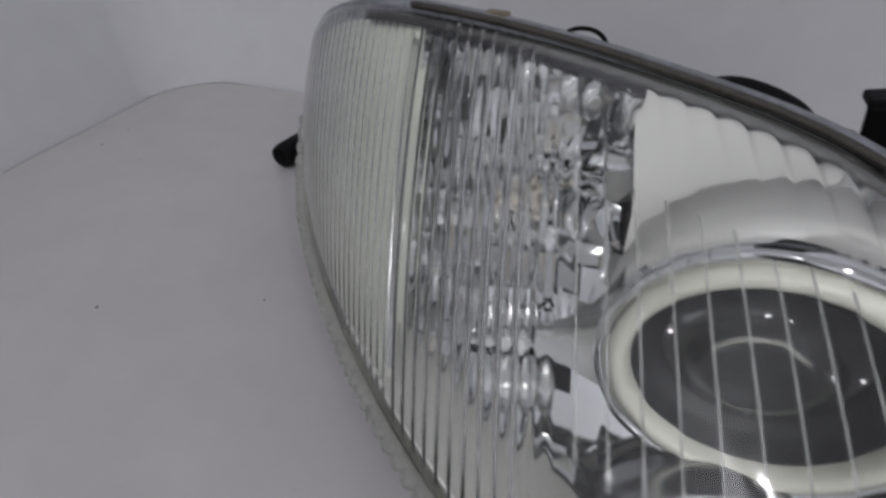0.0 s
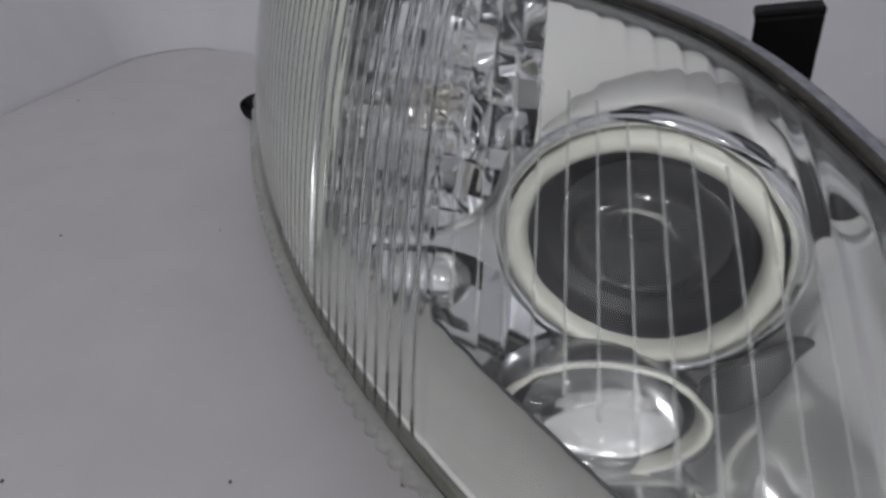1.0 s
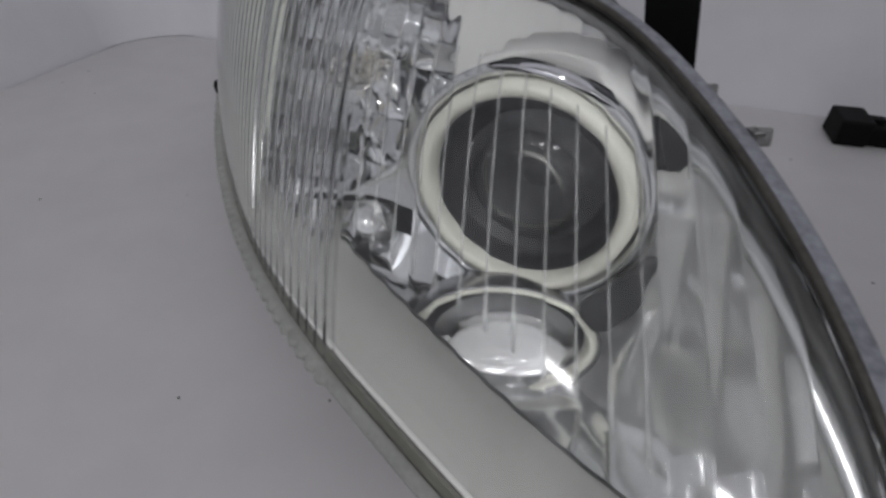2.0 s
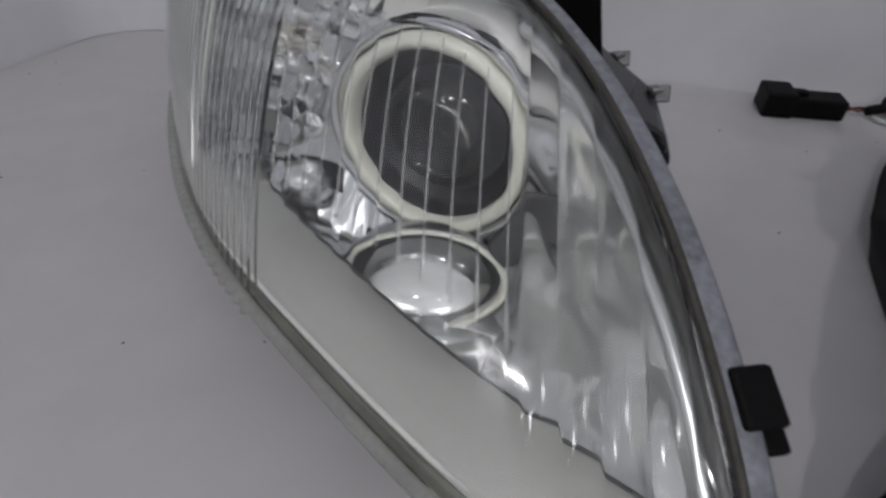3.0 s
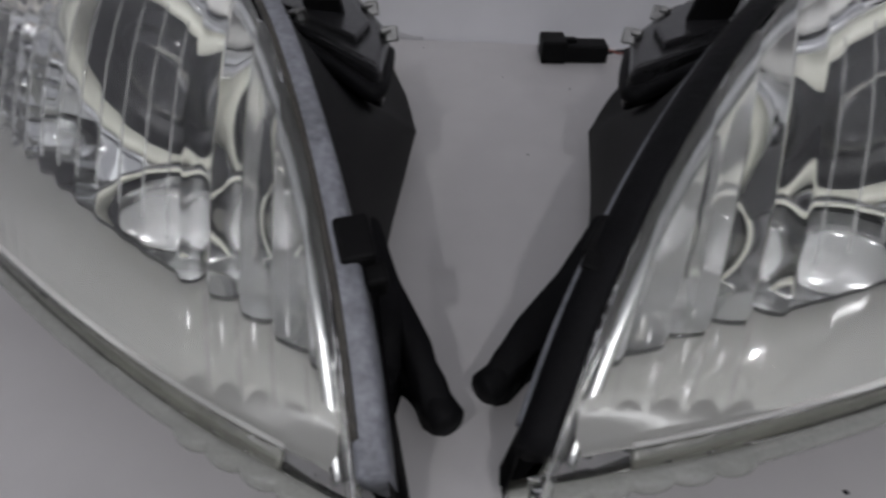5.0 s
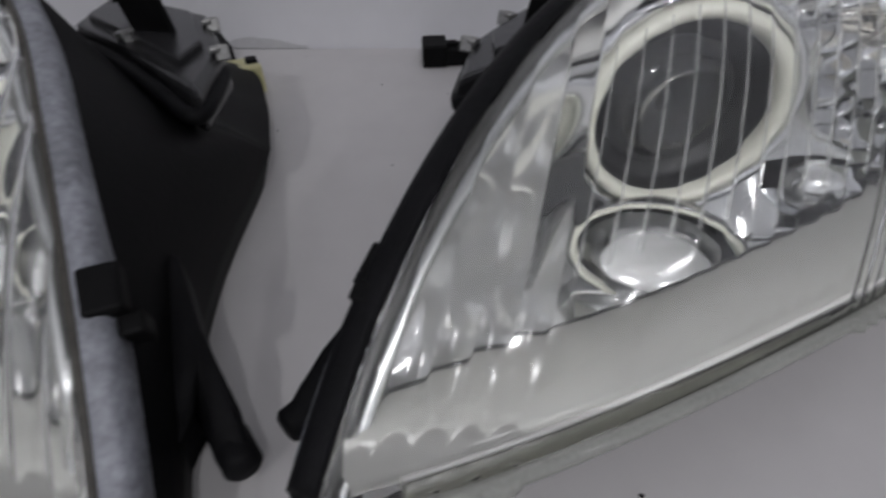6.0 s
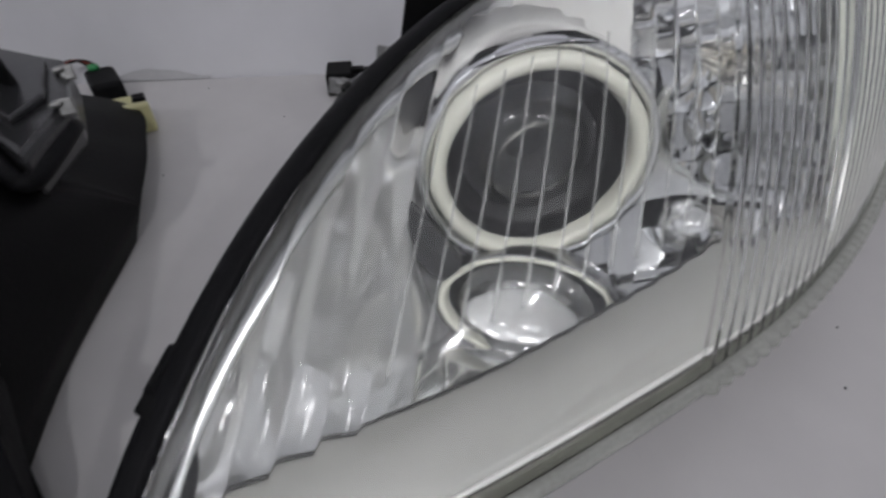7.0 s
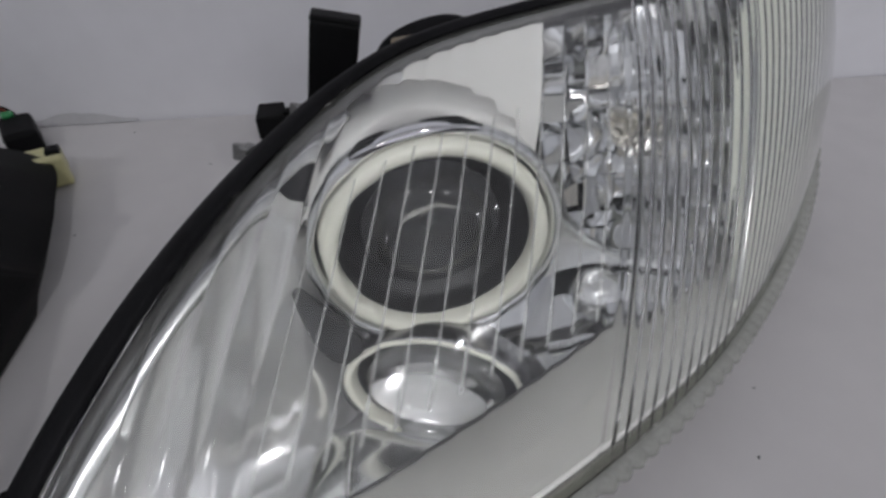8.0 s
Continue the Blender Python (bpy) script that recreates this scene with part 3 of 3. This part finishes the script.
    plan = [(0.058, 0.112), (0.047, 0.112), (0.032, 0.087), (0.018, 0.067), (0.008, 0.058), (0.004, 0.050), (0.009, 0.042), (0.016, 0.045), (0.021, 0.056), (0.0265, 0.062), (0.0285, 0.058),
            (0.0265, 0.036), (0.031, 0.031), (0.037, 0.050), (0.048, 0.080)]
    arm = join(prism(plan, lambda x, y: 0.003 + max(0.0, y - 0.055) * 0.55, lambda x, y: 0.016 + max(0.0, y - 0.045) * 0.58, 0.0025),
               lathe([(0.0001, -0.004), (0.0055, -0.004), (0.0072, -0.002), (0.0072, 0.012), (0.0055, 0.015)], pose(0.0065, 0.0465, 0.0125, 0, 0, -42), 20, closed=False))
    part("mounting_arm", arm, RUBBER, lamp, "thick black mounting arm", side)
    strap = part("mounting_bracket", rounded_box((0.025, 0.0045, 0.075), 0.0012, pose(0.1255, 0.268, 0.108, 0, 11, 0)), BLACK, lamp, "upright black bracket", side, smooth=False)
    part("bracket_lip", rounded_box((0.0255, 0.014, 0.004), 0.0012, pose(0.1327, 0.2735, 0.1452, 0, 11, 0)), BLACK, strap, "", side, smooth=False)
    cover = part("ballast_cover", prism([(0.068, 0.198), (0.136, 0.253), (0.186, 0.284), (0.196, 0.345), (0.115, 0.320), (0.078, 0.258)], lambda x, y: 0.060, lambda x, y: 0.086 + (x - 0.08) * 0.05, 0.004), BALLAST, lamp, "glossy dark ballast cover", side, smooth=False)
    part("cover_plate", prism([(0.090, 0.228), (0.138, 0.264), (0.178, 0.290), (0.184, 0.334), (0.120, 0.310), (0.090, 0.258)], lambda x, y: 0.086, lambda x, y: 0.0905 + (x - 0.08) * 0.05, 0.0015), BALLAST, cover, "raised plate", side, smooth=False)
    part("edge_seal", tube(curve_through([(0.186, 0.276, 0.084), (0.136, 0.246, 0.080), (0.096, 0.214, 0.076), (0.076, 0.198, 0.073), (0.0705, 0.202, 0.072), (0.073, 0.224, 0.073), (0.079, 0.253, 0.074)], 36), 0.0048, 10), RUBBER, cover, "black seal", side)
    for cx, cy, cz, cr in ((0.079, 0.250, 0.0885, 68), (0.104, 0.296, 0.0895, 62), (0.140, 0.262, 0.0925, 30)):
        part("clip", join(rounded_box((0.010, 0.006, 0.003), 0.001, pose(cx, cy, cz, 8, 10, cr)), rounded_box((0.004, 0.008, 0.009), 0.001, pose(cx - 0.004, cy, cz - 0.002, 0, 20, cr))), STEEL, cover, "bare steel clip", side, smooth=False)
    for cx, cy, cz, cr in ((0.165, 0.2215, 0.1495, 22), (0.294, 0.2465, 0.169, 6)):
        part("flange_clip", rounded_box((0.011, 0.008, 0.005), 0.0015, pose(cx, cy, cz - 0.002, 0, 0, cr)), BRASS, lamp, "small brass clip", side, smooth=False)
    part("rubber_cap", tube(curve_through([(0.215, 0.285, 0.118), (0.200, 0.286, 0.134), (0.181, 0.287, 0.1345), (0.160, 0.288, 0.125), (0.150, 0.288, 0.105)], 22), 0.0055, 10), RUBBER, lamp, "black rubber cap edge", side)
    if side < 0:
        for shift in (0.0, 0.006):
            part("wire", tube(curve_through([(0.277 - shift, 0.292, 0.120), (0.274 - shift, 0.292, 0.147), (0.262, 0.293, 0.153 - shift), (0.251 + shift, 0.293, 0.146 - shift), (0.248 + shift, 0.293, 0.120)], 24), 0.0011, 8), RUBBER, lamp, "thin black wire loop", side)
        part("side_plug", lathe([(0.0001, 0.004), (0.0065, 0.004), (0.0075, 0.0), (0.0095, 0.0), (0.0105, 0.006), (0.0100, 0.034), (0.0070, 0.038), (0.0060, 0.055), (0.0001, 0.055)], pose(0.507, 0.333, 0.0115, 0, 0, 6), 24, closed=False), RUBBER, lamp, "black round plug", side)
    return lamp


headlamp(-1, "clear car headlamp with dull grey sealing flange, removed from the car")
headlamp(1, "clear car headlamp with black rubber gasket, removed from the car")


# ---- loose plugs and wires on the bench ----
def loose_connector():
    plug = thing("connector", (0.068, 0.452, 0.0), "black plastic wire connector lying on the bench", "connector")
    part("body", join(rounded_box((0.024, 0.034, 0.021), 0.002, pose(0.0475, 0.4525, 0.0108, 0, 0, 4)), rounded_box((0.044, 0.026, 0.0165), 0.002, pose(0.078, 0.4535, 0.0088, 0, 0, 4)),
                      rounded_box((0.012, 0.010, 0.004), 0.001, pose(0.064, 0.453, 0.0185, 0, 0, 4))), BLACK, plug, smooth=False)
    for mat, ph in ((RED, 0.0), (RUBBER, math.pi)):
        pts = []
        for k in range(40):
            u = k / 39
            pts.append((0.099 + 0.085 * u, 0.455 + 0.012 * u + 0.0014 * math.cos(ph + u * 24), 0.0075 + 0.0014 * math.sin(ph + u * 24)))
        part("wire", tube(pts, 0.0011, 8), mat, plug, "twisted wire")
    return plug


def wire_bundle():
    b = thing("wire_bundle", (0.16, 0.47, 0.0), "bundle of taped black plugs and wires behind the lamp", "wires")
    part("plug", join(rounded_box((0.040, 0.018, 0.016), 0.003, pose(0.160, 0.476, 0.0105, 0, 0, 22)), rounded_box((0.014, 0.012, 0.014), 0.003, pose(0.183, 0.485, 0.018, 0, 0, 40)),
                      rounded_box((0.016, 0.013, 0.010), 0.002, pose(0.143, 0.470, 0.010, 0, 0, 10))), RUBBER, b, smooth=False)
    part("white_wire", tube(curve_through([(0.150, 0.480, 0.012), (0.132, 0.474, 0.008), (0.126, 0.458, 0.003), (0.136, 0.444, 0.003), (0.165, 0.446, 0.004), (0.19, 0.455, 0.006)], 36), 0.0016, 8), WHITE, b, "white wire loop")
    part("yellow_plug", rounded_box((0.012, 0.010, 0.010), 0.0015, pose(0.168, 0.460, 0.008, 10, 0, 30)), YELLOW, b, "small yellow plug", smooth=False)
    part("tape", tube(curve_through([(0.120, 0.457, 0.007), (0.135, 0.462, 0.0095), (0.150, 0.468, 0.010)], 10), 0.0042, 10), RUBBER, b, "black tape")


def back_plugs():
    y = thing("yellow_connector", (-0.118, 0.385, 0.0), "yellow plastic connector behind the headlamp housing", "connector")
    part("body", join(rounded_box((0.026, 0.034, 0.020), 0.002, pose(-0.121, 0.388, 0.0125, 0, 0, 25)), rounded_box((0.030, 0.010, 0.024), 0.002, pose(-0.115, 0.376, 0.0135, 0, 0, 25))), YELLOW, y, smooth=False)
    part("latch", rounded_box((0.010, 0.012, 0.006), 0.001, pose(-0.113, 0.392, 0.024, 0, 0, 25)), RUBBER, y, smooth=False)
    g = thing("green_connector", (-0.170, 0.450, 0.0), "black connector with a green seal by the wall", "connector")
    part("body", rounded_box((0.026, 0.050, 0.024), 0.004, pose(-0.168, 0.448, 0.0125, 0, 0, 32)), RUBBER, g, smooth=False)
    part("seal", lathe([(0.0028, -0.001), (0.0048, -0.001), (0.0048, 0.0025), (0.0028, 0.0025)], pose(-0.182, 0.464, 0.0255, 90, 0, 0), 20), GREEN, g, "green ring seal")
    for mat, dx in ((RED, 0.0), (RUBBER, 0.004), (RUBBER, -0.004)):
        part("wire", tube(curve_through([(-0.182 + dx, 0.466, 0.014), (-0.192 + dx, 0.480, 0.022), (-0.210 + dx, 0.484, 0.026), (-0.235, 0.470 + dx, 0.018)], 18), 0.0012, 8), mat, g, "thin wire")


loose_connector()
wire_bundle()
back_plugs()

SPOTS = [(-0.683, 0.327), (-0.627, 0.3155), (-0.510, 0.160), (-0.233, 0.082), (0.0936, 0.029), (0.137, 0.026), (0.326, 0.129), (0.307, 0.0943), (-0.0845, 0.468), (0.024, 0.256), (-0.30, 0.06), (0.36, 0.06)]
rng = random.Random(3)
spot_geo = []
for sx_, sy_ in SPOTS + [(rng.uniform(-0.7, 0.5), rng.uniform(-0.1, 0.45)) for _ in range(26)]:
    r = rng.uniform(0.0005, 0.0009)
    spot_geo.append(lathe([(0.0001, -0.0005), (r * 0.8, -0.0004), (r, 0.0), (0.0001, 0.0001)], pose(sx_, sy_, 0.0002, 90, 0, rng.uniform(0, 180)), 9, rng.uniform(0.7, 1.4), 1.0, closed=False))
specks = new("specks", from_lists(*join(*spot_geo)))
specks.data.materials.append(RUBBER)
tagged(specks, "tiny dark specks of grit scattered on the bench", "grit", kind="stuff")

fold = thing("paper_fold", (-0.15, 0.49, 0.0), "crumpled white paper edge lying against the wall", "paper")
rows = []
for u in np.linspace(0, 1, 14):
    x = -0.215 + 0.125 * u
    h = 0.011 * max(0.0, 1 - abs(u - 0.55) / 0.5) ** 1.2 + 0.001 * math.sin(u * 19)
    rows.append([(x, 0.4962, 0.0012 + h), (x, 0.4945, 0.0010 + h * 0.6), (x + 0.003, 0.4935, 0.0008 + h * 0.2), (x + 0.002, 0.4925, 0.0006)])
part("sheet", grid(rows), PAPER, fold)
